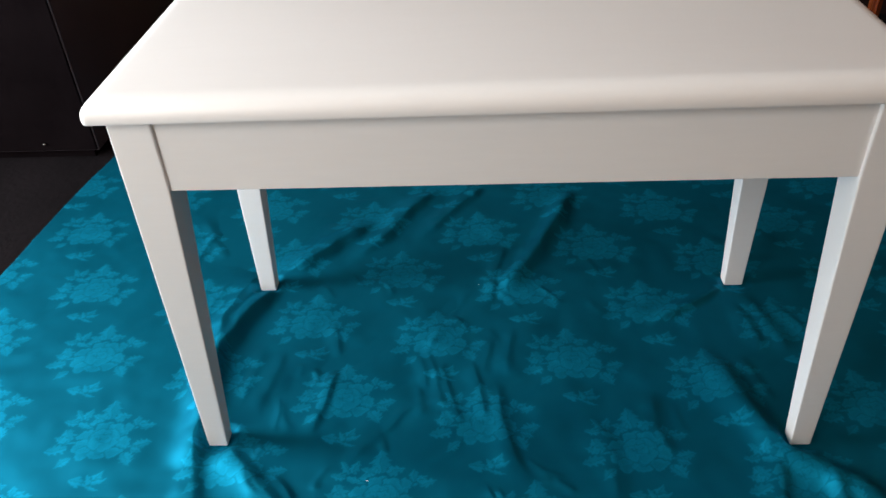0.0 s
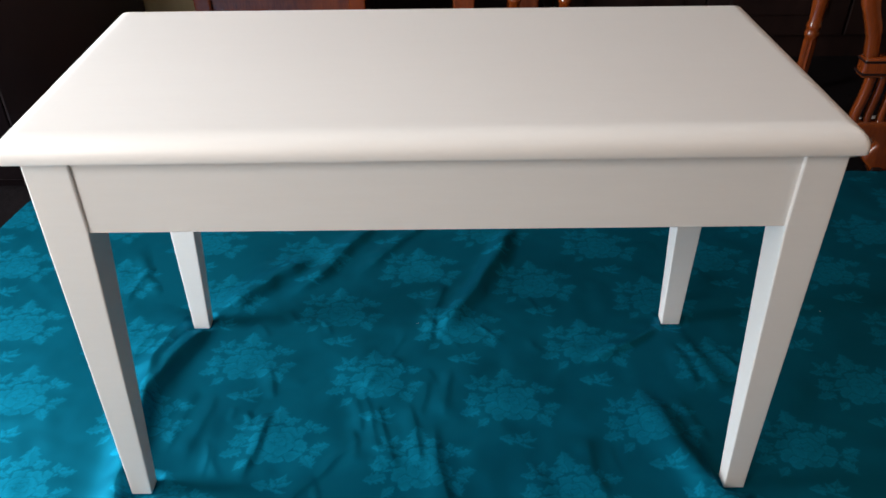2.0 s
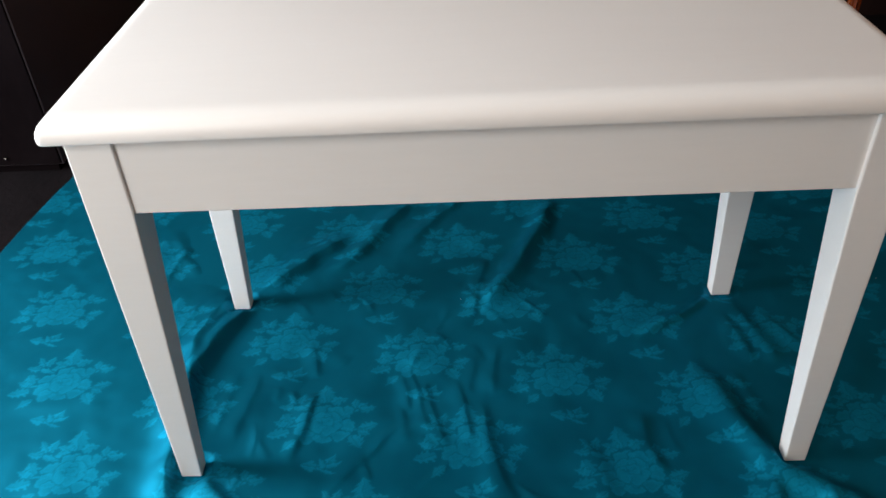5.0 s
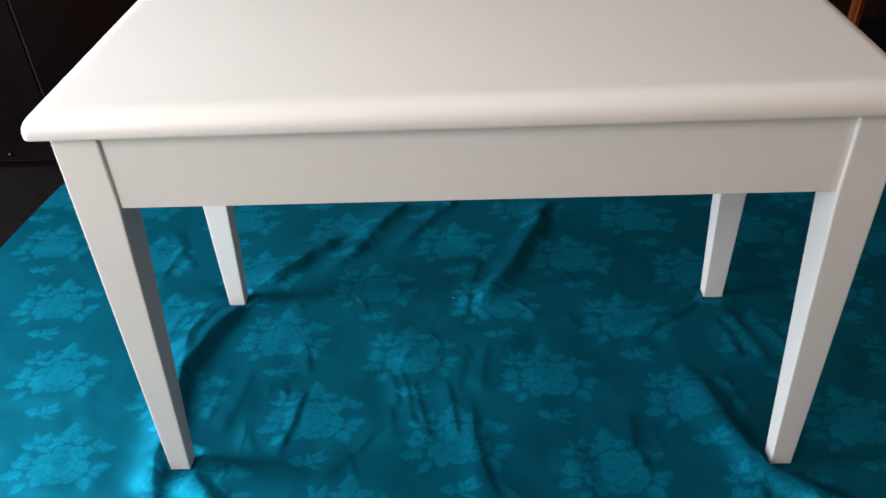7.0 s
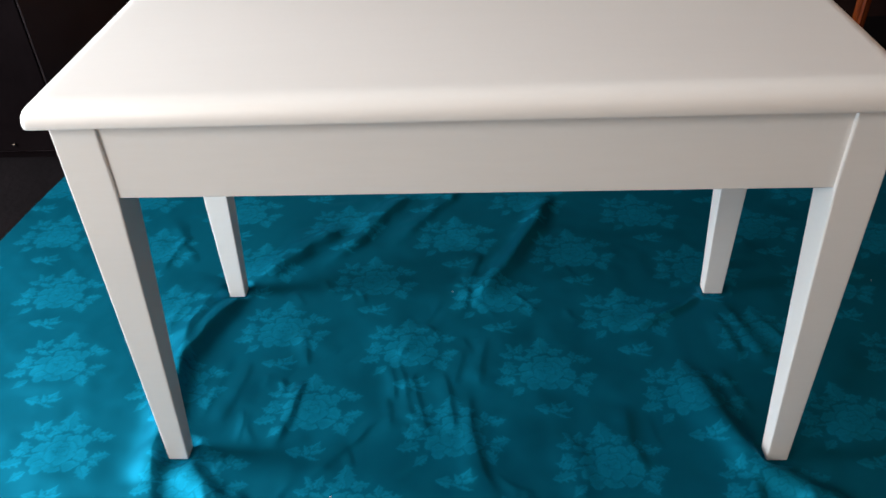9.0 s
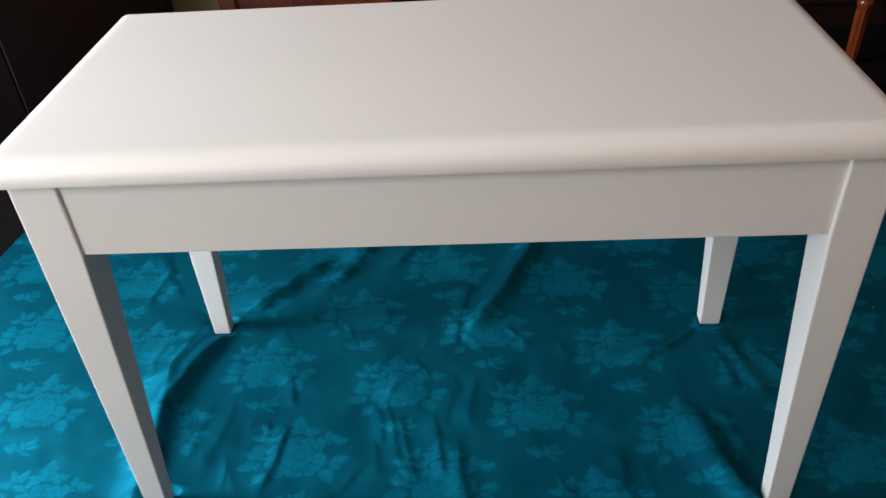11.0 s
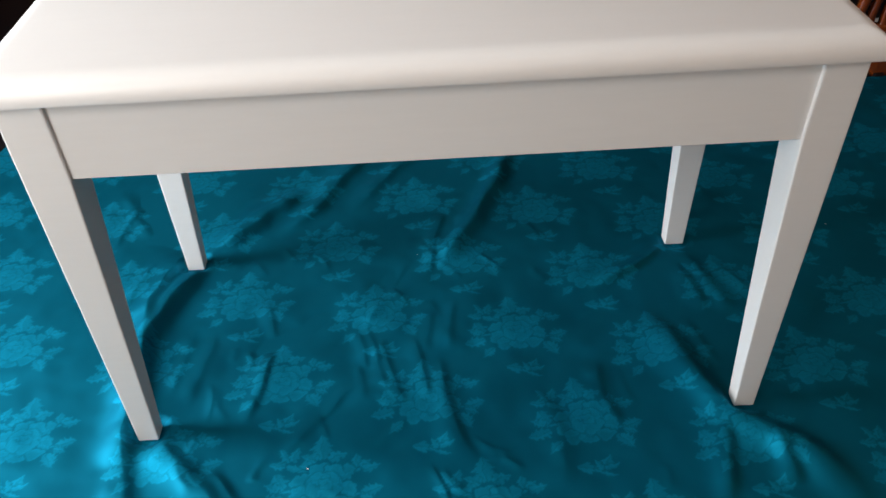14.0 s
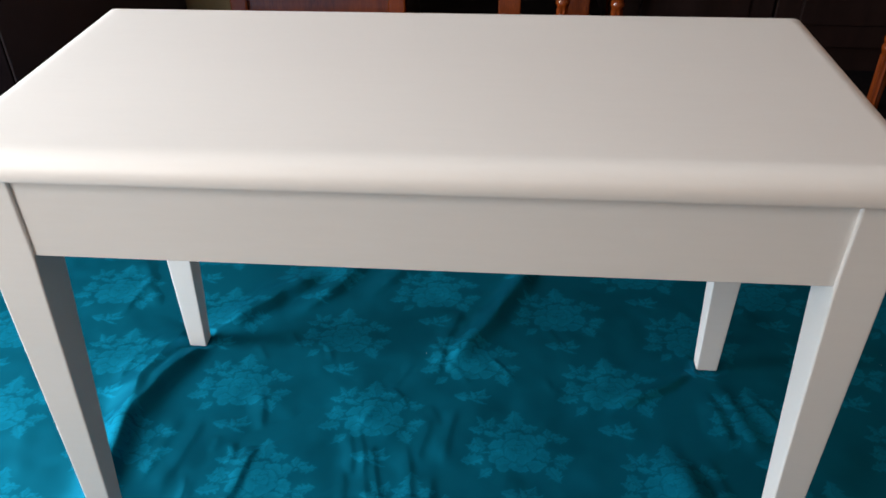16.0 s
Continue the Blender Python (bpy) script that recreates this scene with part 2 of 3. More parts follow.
def motif(u, v):
    """One damask rose with leaves, 1 inside the figure and 0 on the ground."""
    soft = 0.0007
    out = np.zeros_like(u)
    # threads never follow a drawn line exactly
    u, v = (u + 0.0010 * np.sin(310 * v + 2 * np.sin(140 * u)) + 0.0005 * np.sin(870 * v + 500 * u),
            v + 0.0010 * np.sin(290 * u + 2 * np.sin(170 * v)) + 0.0005 * np.sin(790 * u - 610 * v))

    def cover(d):
        return np.clip(0.5 - d / soft, 0, 1)

    def add(mask):
        np.maximum(out, mask, out=out)

    def cut(mask, amount=1.0):
        np.multiply(out, 1 - amount * mask, out=out)

    def leaf(x0, y0, x1, y1, width, teeth=3, vein=True, fat=0.75):
        """A pointed leaf from its stalk to its tip, with a toothed rim, a light and a shaded half."""
        length, a = math.hypot(x1 - x0, y1 - y0), math.atan2(y1 - y0, x1 - x0)
        p, q = (u - x0) * math.cos(a) + (v - y0) * math.sin(a), -(u - x0) * math.sin(a) + (v - y0) * math.cos(a)
        s = np.clip(p / length, 0, 1)
        half = 1.5 * width * s ** (0.8 * fat) * (1 - s) ** 0.95
        saw = (s * teeth + np.where(q > 0, 0.25, 0.0)) % 1.0
        half = half * (1.22 - 0.62 * saw * (teeth > 0)) + 0.0003
        d = np.maximum(np.abs(q) - half, np.abs(p - length / 2) - length / 2)
        cut(cover(np.abs(d - 0.0011) - 0.0008), 0.75)
        m = cover(d) * np.where(q > 0, 1.0, 0.70)
        if vein:
            m = m * (1 - 0.75 * cover(np.abs(q + 0.0005 * np.sin(s * 9)) - 0.0003 - 0.0004 * (1 - s)))
            ribs = np.abs(((p - 0.9 * np.abs(q)) / (length / 5)) % 1.0 - 0.5) * length / 5
            m = m * (1 - 0.28 * cover(ribs - 0.00025))
        add(m)

    def petal(cx, cy, rx, ry, turn, phase, edge=1.0, inner=0.62):
        a = radians(turn)
        p, q = (u - cx) * math.cos(a) + (v - cy) * math.sin(a), -(u - cx) * math.sin(a) + (v - cy) * math.cos(a)
        th = np.arctan2(q, p)
        d = (np.hypot(p / rx, q / ry) - 1 - 0.09 * np.sin(3 * th + phase) - 0.055 * np.sin(7 * th + 2 * phase)) * min(rx, ry)
        gap = cover(np.abs(d - 0.0008) - 0.0009) * (0.25 + 0.75 * np.sin(1.5 * th + phase) ** 2)
        cut(gap, edge)
        rim = inner + (1 - inner) * np.clip(1 + d / (0.5 * min(rx, ry)), 0, 1)
        add(cover(d) * (1 - gap * (d > 0)) * rim)

    # stalks, then leaves round the flower
    leaf(-0.020, 0.015, -0.046, 0.029, 0.0022, 0, False, 0.4)
    leaf(-0.025, -0.006, -0.052, -0.008, 0.0022, 0, False, 0.4)
    leaf(0.022, 0.010, 0.046, 0.022, 0.0022, 0, False, 0.4)
    leaf(0.025, -0.010, 0.050, -0.016, 0.0022, 0, False, 0.4)
    leaf(-0.004, 0.033, -0.007, 0.070, 0.023, 4)
    leaf(-0.009, 0.033, -0.029, 0.041, 0.013, 3)
    leaf(-0.015, 0.028, -0.032, 0.027, 0.010, 2, False)
    leaf(0.003, 0.034, 0.025, 0.042, 0.013, 3)
    leaf(-0.043, 0.032, -0.055, 0.051, 0.011, 3)
    leaf(-0.040, 0.033, -0.034, 0.052, 0.012, 3)
    leaf(-0.046, 0.028, -0.067, 0.029, 0.010, 3)
    leaf(-0.045, 0.025, -0.027, 0.022, 0.008, 2, False)
    leaf(-0.047, -0.005, -0.058, 0.017, 0.018, 3)
    leaf(-0.052, -0.005, -0.069, 0.003, 0.011, 3)
    leaf(-0.045, -0.015, -0.074, -0.023, 0.015, 4)
    leaf(-0.036, -0.033, -0.051, -0.047, 0.013, 3)
    leaf(0.039, 0.022, 0.037, 0.039, 0.011, 3)
    leaf(0.043, 0.022, 0.053, 0.033, 0.008, 2, False)
    leaf(0.045, 0.020, 0.067, 0.024, 0.012, 3)
    leaf(0.045, -0.012, 0.070, -0.006, 0.015, 4)
    leaf(0.045, -0.017, 0.061, -0.024, 0.010, 3)
    leaf(0.037, -0.023, 0.051, -0.046, 0.018, 4)
    # outer petals, then the bud turned into itself
    petal(-0.026, 0.005, 0.013, 0.010, 30, 0.5)
    petal(-0.027, -0.014, 0.013, 0.011, -25, 1.0)
    petal(-0.019, -0.025, 0.013, 0.010, 30, 2.7)
    petal(0.027, 0.013, 0.007, 0.016, -14, 0.2)
    petal(0.030, -0.008, 0.009, 0.012, 12, 2.0)
    petal(0.019, -0.024, 0.014, 0.008, 14, 0.6)
    petal(-0.002, -0.027, 0.012, 0.007, -10, 1.6)
    petal(-0.006, 0.019, 0.014, 0.010, 15, 1.4)
    petal(0.012, 0.017, 0.012, 0.010, -30, 3.0)
    petal(0.001, -0.002, 0.020, 0.020, 20, 0.9, 0.75)
    petal(0.007, -0.010, 0.014, 0.010, 35, 2.4, 0.65)
    petal(-0.010, -0.007, 0.009, 0.012, 25, 1.1, 0.65)
    petal(0.008, 0.006, 0.011, 0.010, -40, 0.3, 0.65)
    petal(-0.005, 0.008, 0.010, 0.008, 25, 1.9, 0.65)
    petal(0.003, 0.000, 0.008, 0.007, -20, 1.7, 0.6)
    petal(-0.001, 0.003, 0.005, 0.004, 30, 2.9, 0.6)
    # torn, uneven rim where the weave floats break
    fray = 0.5 + 0.5 * np.sin(900 * u + 3 * np.sin(410 * v)) * np.sin(830 * v + 2 * np.sin(520 * u))
    cut(fray ** 3, 0.35)
    # sprig below
    leaf(0.007, -0.074, -0.025, -0.066, 0.014, 2, True, 0.9)
    leaf(-0.002, -0.072, 0.023, -0.084, 0.0035, 0, False)
    leaf(0.008, -0.074, 0.021, -0.054, 0.011, 2)
    leaf(0.006, -0.073, 0.000, -0.058, 0.007, 2, False)
    leaf(0.009, -0.073, 0.029, -0.066, 0.007, 2, False)
    return out


STEP, U0, V0 = 0.0006, -0.085, -0.092
STAMP = motif(*np.meshgrid(U0 + STEP * np.arange(280), V0 + STEP * np.arange(280)))


def figure(u, v):
    """The motif at (u, v), read off a fine chart of it."""
    a, b = np.clip((u - U0) / STEP, 0, 278.99), np.clip((v - V0) / STEP, 0, 278.99)
    i, j = a.astype(int), b.astype(int)
    a, b = a - i, b - j
    return (STAMP[j, i] * (1 - a) + STAMP[j, i + 1] * a) * (1 - b) + (STAMP[j + 1, i] * (1 - a) + STAMP[j + 1, i + 1] * a) * b


def along(x, y, pts):
    """Distance to a polyline, the side of it (left +), and how far along it, 0 to 1."""
    best, side, share = np.full_like(x, 9.0), np.zeros_like(x), np.zeros_like(x)
    n = len(pts) - 1
    for i, ((ax, ay), (bx, by)) in enumerate(zip(pts, pts[1:])):
        dx, dy = bx - ax, by - ay
        k = np.clip(((x - ax) * dx + (y - ay) * dy) / (dx * dx + dy * dy), 0, 1)
        ex, ey = x - ax - k * dx, y - ay - k * dy
        d = np.hypot(ex, ey)
        near = d < best
        best = np.where(near, d, best)
        side = np.where(near, np.sign(dx * ey - dy * ex), side)
        share = np.where(near, (i + k) / n, share)
    return best, side, share


def curve(pts, n=6):
    """A smooth line through the points."""
    p = [Vector(q) for q in pts]
    p = [2 * p[0] - p[1]] + p + [2 * p[-1] - p[-2]]
    out = []
    for i in range(1, len(p) - 2):
        for j in range(n):
            t = j / n
            q = 0.5 * (2 * p[i] + (p[i + 1] - p[i - 1]) * t + (2 * p[i - 1] - 5 * p[i] + 4 * p[i + 1] - p[i + 2]) * t * t + (3 * p[i] - p[i - 1] - 3 * p[i + 1] + p[i + 2]) * t ** 3)
            out.append((q.x, q.y))
    return out + [tuple(p[-2])]


# folds: line on the floor, height, width on its left side, width on its right side
FOLDS = [
    # pulled between the two legs on the window side
    ([(-0.372, 0.185), (-0.388, 0.160), (-0.401, 0.119), (-0.408, 0.079), (-0.409, 0.043), (-0.408, 0.000)], 0.0092, 0.0085, 0.040),
    ([(-0.345, 0.172), (-0.354, 0.140), (-0.366, 0.106), (-0.379, 0.073), (-0.390, 0.035), (-0.399, -0.009), (-0.397, -0.060), (-0.391, -0.117), (-0.388, -0.175), (-0.382, -0.205)], 0.0168, 0.0105, 0.026),
    ([(-0.390, -0.145), (-0.387, -0.185), (-0.377, -0.225), (-0.360, -0.300)], 0.0046, 0.0100, 0.028),
    ([(-0.356, -0.165), (-0.343, -0.180), (-0.329, -0.196), (-0.308, -0.221), (-0.276, -0.255), (-0.235, -0.310)], 0.0062, 0.0105, 0.022),
    ([(-0.285, -0.215), (-0.262, -0.240), (-0.235, -0.275)], 0.0030, 0.007, 0.013),
    # behind the back leg on the window side
    ([(-0.368, 0.166), (-0.327, 0.193), (-0.296, 0.221), (-0.270, 0.258), (-0.241, 0.288), (-0.205, 0.330)], 0.0112, 0.034, 0.0100),
    ([(-0.250, 0.210), (-0.209, 0.253), (-0.184, 0.286), (-0.164, 0.332), (-0.134, 0.386), (-0.100, 0.440)], 0.0080, 0.026, 0.0095),
    ([(-0.140, 0.262), (-0.092, 0.332), (-0.049, 0.395), (-0.020, 0.440)], 0.0042, 0.020, 0.009),
    # the long fold at the back
    ([(0.136, 0.420), (0.127, 0.386), (0.110, 0.329), (0.075, 0.253), (0.047, 0.195), (0.022, 0.155), (-0.004, 0.120)], 0.0125, 0.0130, 0.020),
    ([(0.013, 0.250), (0.009, 0.230), (-0.001, 0.190), (-0.009, 0.143), (-0.019, 0.097)], 0.0024, 0.0060, 0.016),
    # from the middle past the front leg, away from the window
    ([(0.262, 0.015), (0.282, -0.019), (0.300, -0.054), (0.309, -0.097), (0.322, -0.138), (0.338, -0.175), (0.366, -0.198), (0.396, -0.220), (0.418, -0.249), (0.440, -0.286), (0.465, -0.340)], 0.0122, 0.0175, 0.026),
    ([(0.323, -0.185), (0.322, -0.219), (0.315, -0.249), (0.300, -0.310)], 0.0060, 0.0090, 0.016),
    ([(0.378, -0.205), (0.384, -0.243), (0.382, -0.285)], 0.0045, 0.0090, 0.014),
    ([(0.350, 0.150), (0.320, 0.122), (0.290, 0.099), (0.253, 0.073), (0.210, 0.053)], 0.0058, 0.0080, 0.016),
    ([(0.364, 0.125), (0.382, 0.076), (0.396, 0.029), (0.399, -0.012)], 0.0026, 0.0100, 0.014),
    ([(0.346, 0.105), (0.353, 0.070), (0.358, 0.035), (0.362, -0.005)], 0.0024, 0.0090, 0.013),
    ([(0.396, 0.115), (0.424, 0.060), (0.450, 0.010)], 0.0016, 0.008, 0.012),
    ([(0.326, -0.010), (0.340, -0.050), (0.352, -0.100)], 0.0016, 0.008, 0.012),
    # crumpled front middle
    ([(-0.012, -0.060), (-0.005, -0.090), (-0.001, -0.120), (0.004, -0.155), (0.013, -0.190), (0.030, -0.225)], 0.0036, 0.0075, 0.022),
    ([(-0.085, -0.020), (-0.077, -0.045), (-0.071, -0.071), (-0.062, -0.112), (-0.050, -0.140)], 0.0015, 0.0055, 0.014),
    ([(-0.105, 0.010), (-0.099, -0.015), (-0.089, -0.051), (-0.080, -0.090), (-0.074, -0.120)], 0.0011, 0.0050, 0.012),
    ([(-0.119, 0.010), (-0.106, -0.041), (-0.101, -0.075)], 0.0011, 0.0050, 0.010),
    ([(-0.044, -0.010), (-0.034, -0.055), (-0.026, -0.100), (-0.024, -0.135)], 0.0020, 0.0060, 0.014),
    ([(-0.014, 0.040), (-0.020, -0.010), (-0.028, -0.055)], 0.0017, 0.0080, 0.016),
    ([(0.018, 0.060), (0.011, 0.000), (0.006, -0.055)], 0.0016, 0.0080, 0.016),
    ([(-0.224, -0.030), (-0.231, -0.050), (-0.236, -0.080), (-0.239, -0.114), (-0.250, -0.150)], 0.0030, 0.0055, 0.014),
    ([(-0.090, -0.072), (-0.143, -0.132), (-0.174, -0.167), (-0.205, -0.205)], 0.0016, 0.0050, 0.012),
    ([(-0.250, 0.070), (-0.239, 0.030), (-0.228, -0.010)], 0.0012, 0.0060, 0.012),
    ([(-0.308, 0.010), (-0.313, -0.020), (-0.319, -0.064), (-0.327, -0.130)], 0.0013, 0.0070, 0.014),
    ([(-0.340, 0.020), (-0.345, -0.040), (-0.352, -0.100)], 0.0014, 0.006, 0.010),
    ([(0.10, -0.12), (0.13, -0.19), (0.12, -0.27)], 0.0026, 0.014, 0.024),
    ([(0.195, -0.075), (0.190, -0.130), (0.205, -0.190)], 0.0030, 0.010, 0.022),
    # beside the hem on the window side
    ([(-0.470, 0.310), (-0.486, 0.285), (-0.499, 0.245), (-0.500, 0.200)], 0.0019, 0.0060, 0.014),
    ([(-0.52, 0.36), (-0.49, 0.29), (-0.45, 0.22)], 0.0020, 0.010, 0.012),
    ([(-0.425, 0.165), (-0.440, 0.110), (-0.446, 0.050)], 0.0020, 0.006, 0.012),
]
# small creases of the crumpled middle, pulled roughly towards the front
crease_rng = random.Random(11)
for _ in range(40):
    cx, cy, turn, half = crease_rng.gauss(-0.04, 0.15), crease_rng.uniform(-0.26, 0.20), crease_rng.gauss(1.85, 0.45), crease_rng.uniform(0.014, 0.036)
    dx, dy, bow = half * math.cos(turn), half * math.sin(turn), crease_rng.uniform(-0.006, 0.006)
    FOLDS.append(([(cx + dx, cy + dy), (cx + bow, cy + bow), (cx - dx, cy - dy)], crease_rng.uniform(0.0004, 0.0010), crease_rng.uniform(0.003, 0.006), crease_rng.uniform(0.005, 0.009)))
FEET = [(sx * 0.3645, sy * 0.154) for sx in (-1, 1) for sy in (-1, 1)]


def ripples(x, y):
    h = np.zeros_like(x)
    for fx, fy, ph, am in ((7, 3, 0.3, 0.0014), (-4, 9, 1.7, 0.0012), (13, 6, 2.2, 0.0008), (9, -14, 0.9, 0.0007), (21, 11, 4.1, 0.0004), (-17, 24, 2.9, 0.0003)):
        h += am * np.sin(fx * x + fy * y + ph + 0.8 * np.sin(5 * x - 4 * y + ph))
    return h


TABLE = np.random.RandomState(5).rand(64, 64)


def crinkle(x, y, size):
    """Smooth value noise, -1 to 1."""
    a, b = x / size + 500.0, y / size + 500.0
    i, j = np.floor(a).astype(int), np.floor(b).astype(int)
    a, b = a - i, b - j
    a, b = a * a * (3 - 2 * a), b * b * (3 - 2 * b)
    g = lambda m, n: TABLE[m % 64, n % 64]
    return 2 * ((g(i, j) * (1 - a) + g(i + 1, j) * a) * (1 - b) + (g(i, j + 1) * (1 - a) + g(i + 1, j + 1) * a) * b) - 1


def cloth_height(x, y):
    h = ripples(x, y) + 0.0030
    # creases pulled along the diagonal, strongest under the bench
    p, q = 0.80 * x + 0.60 * y, -0.60 * x + 0.80 * y
    pull = 0.35 + np.exp(-((x + 0.05) / 0.35) ** 2 - ((y + 0.02) / 0.22) ** 2)
    h += pull * 0.0018 * crinkle(p * 0.45 + 0.01 * crinkle(x, y, 0.05), q, 0.030)
    h += pull * 0.0016 * crinkle(p, q * 0.5, 0.055) + 0.0006 * crinkle(x, y, 0.022)
    for pts, top, left, right in FOLDS:
        m = 3 * max(left, right)
        px, py = [p[0] for p in pts], [p[1] for p in pts]
        near = (x > min(px) - m) & (x < max(px) + m) & (y > min(py) - m) & (y < max(py) + m)
        wx, wy = x[near], y[near]
        d, side, s = along(wx + 0.0025 * crinkle(wx, wy, 0.030), wy + 0.0025 * crinkle(wy, wx, 0.034), curve(pts, 24 if top > 0.008 else 8))
        size = 0.017 if top < 0.006 else 0.06
        w = np.where(side > 0, left, right)
        ends = np.clip(np.minimum(3 * s, 4 - 4 * s) + 0.05, 0, 1)
        ends = ends * ends * (3 - 2 * ends)
        h[near] += top * ends * (1.32 + (0.25 if top < 0.006 else 0.10) * crinkle(wx, wy, size)) * np.exp(-(d / w) ** 2)
    flat = np.ones_like(x)
    for fx, fy in FEET:
        d = (np.abs(x - fx) ** 3 + np.abs(y - fy) ** 3) ** (1 / 3)
        flat = np.minimum(flat, np.clip((d - 0.0145) / 0.013, 0, 1))
    flat = flat * flat * (3 - 2 * flat)
    return np.maximum(h, 0.0005) * flat - 0.0004


def spaced(stops):
    """Grid lines from (start, step) pairs; the last pair gives the end."""
    out = []
    for (a, s), (b, _) in zip(stops, stops[1:]):
        n = max(1, round((b - a) / s))
        out += [a + (b - a) * i / n for i in range(n)]
    return np.array(out + [stops[-1][0]])


def lay_cloth():
    gx = spaced([(-0.80, 0.0013), (-0.45, 0.0011), (0.42, 0.0013), (0.72, 0.0025), (0.95, 0.02), (1.35, 0.02)])
    gy = spaced([(-0.62, 0.02), (-0.34, 0.0011), (0.25, 0.0013), (0.605, 0)])
    nx, ny = len(gx), len(gy)
    x, y = np.meshgrid(gx, gy)
    x, y = x.astype(np.float64), y.astype(np.float64)
    # the cloth lies a little askew, its hem slightly wavy
    x = x - 0.131 * (0.605 - y) * np.clip((0.2 - x) / 1.0, 0, 1) + 0.028 + 0.003 * np.sin(9 * y)
    y = y + 0.012 * np.clip(x, 0, 1) * np.clip((y - 0.3) / 0.3, 0, 1) + 0.002 * np.sin(8 * x) * np.clip((y - 0.4) / 0.2, 0, 1)
    z = cloth_height(x, y)
    px, py = x - ORIGIN.x, y - ORIGIN.y
    # the weave drifts a little where the cloth is pulled
    px = px - (0.0062 - 0.0278 * y) * np.clip((-0.35 - x) / 0.2, 0, 1) + 0.0015 * np.sin(11 * y + 5 * x)
    py = py + 0.0015 * np.sin(9 * x - 7 * y)
    det = CELL_A.x * CELL_B.y - CELL_A.y * CELL_B.x
    i0 = np.round((px * CELL_B.y - py * CELL_B.x) / det)
    j0 = np.round((py * CELL_A.x - px * CELL_A.y) / det)
    w = np.zeros_like(x)
    for di in (-1, 0, 1):
        for dj in (-1, 0, 1):
            qx = px - (i0 + di) * CELL_A.x - (j0 + dj) * CELL_B.x
            qy = py - (i0 + di) * CELL_A.y - (j0 + dj) * CELL_B.y
            w = np.maximum(w, figure(qx / 0.97, qy / 0.97))
    me = bpy.data.meshes.new("damask_cloth")
    me.vertices.add(nx * ny)
    me.vertices.foreach_set("co", np.stack([x, y, z], -1).astype(np.float32).ravel())
    k = (np.arange(ny - 1)[:, None] * nx + np.arange(nx - 1)[None, :]).ravel()
    quads = np.stack([k, k + 1, k + nx + 1, k + nx], -1).astype(np.int32)
    me.loops.add(quads.size)
    me.loops.foreach_set("vertex_index", quads.ravel())
    me.polygons.add(len(quads))
    me.polygons.foreach_set("loop_start", np.arange(0, quads.size, 4, dtype=np.int32))
    me.polygons.foreach_set("use_smooth", np.ones(len(quads), dtype=bool))
    me.update(calc_edges=True)
    me.attributes.new("weave", "FLOAT", "POINT").data.foreach_set("value", w.astype(np.float32).ravel())
    me.materials.append(DAMASK)
    return tagged(new("damask_tablecloth", me), "teal satin damask tablecloth with woven roses, rumpled on the floor", "tablecloth")


lay_cloth()

# ---- black cabinet ----
cabinet = thing("black_cabinet", "low black lacquered cabinet standing on the dark floor", "cabinet", (-1.032, 0.575, -0.004))
part("plinth", box(-0.41, 0.02, 0.0, 0.21, 0.78, 0.022), LACQUER, cabinet)
# lighter black than the doors stands in for light on this side
part("body", box(-0.435, 0.004, 0.022, 0.231, 0.82, 0.50, 0.002), LIFTED_BLACK, cabinet, "black body, colour lightened for its unlit side")
part("top", box(-0.44, -0.004, 0.50, 0.236, 0.83, 0.525, 0.004), LACQUER, cabinet)
for x0, x1, hx in ((-0.433, -0.103, -0.15), (-0.099, 0.228, 0.125)):
    door = part("door", box(x0, 0.0, 0.025, x1, 0.018, 0.497, 0.002), LACQUER, cabinet)
    part("handle", box(hx - 0.003, -0.006, 0.039, hx + 0.003, 0.0, 0.045, 0.002), STEEL, door, "small steel knob")

# ---- amber wooden cabinet behind the bench ----
vitrine = thing("wooden_cabinet", "amber varnished wooden cabinet with dark red panel", "cabinet", (-0.371, 1.10, -0.004))
for x in (-0.205, 0.165):
    part("stile", box(x, 0.0, 0.0, x + 0.04, 0.04, 0.78, 0.004), ORANGE_WOOD, vitrine)
for z in (0.06, 0.70):
    part("rail", box(-0.165, 0.004, z, 0.165, 0.036, z + 0.05, 0.003), ORANGE_WOOD, vitrine)
part("panel", box(-0.167, 0.015, 0.108, 0.167, 0.024, 0.702), RED_WOOD, vitrine, "glossy dark red wood panel")
part("body", box(-0.20, 0.041, 0.03, 0.20, 0.36, 0.77, 0.003), DARK_WOOD, vitrine)
part("top", box(-0.225, -0.02, 0.78, 0.225, 0.38, 0.80, 0.006), ORANGE_WOOD, vitrine)

# ---- furniture with turned legs ----
POST = [(0.0, 0.008), (0.010, 0.012), (0.028, 0.010), (0.034, 0.0105), (0.060, 0.0118), (0.065, 0.0122), (0.10, 0.0128), (0.14, 0.0134), (0.19, 0.0140), (0.197, 0.0142), (0.203, 0.0128), (0.208, 0.0150), (0.212, 0.0160), (0.216, 0.0150),
        (0.221, 0.0132), (0.225, 0.0150), (0.229, 0.0160), (0.233, 0.0150), (0.240, 0.0130), (0.27, 0.0150), (0.31, 0.0180), (0.37, 0.015), (0.378, 0.019), (0.386, 0.019), (0.394, 0.014), (0.44, 0.018), (0.47, 0.020)]
LEG_MESH = None


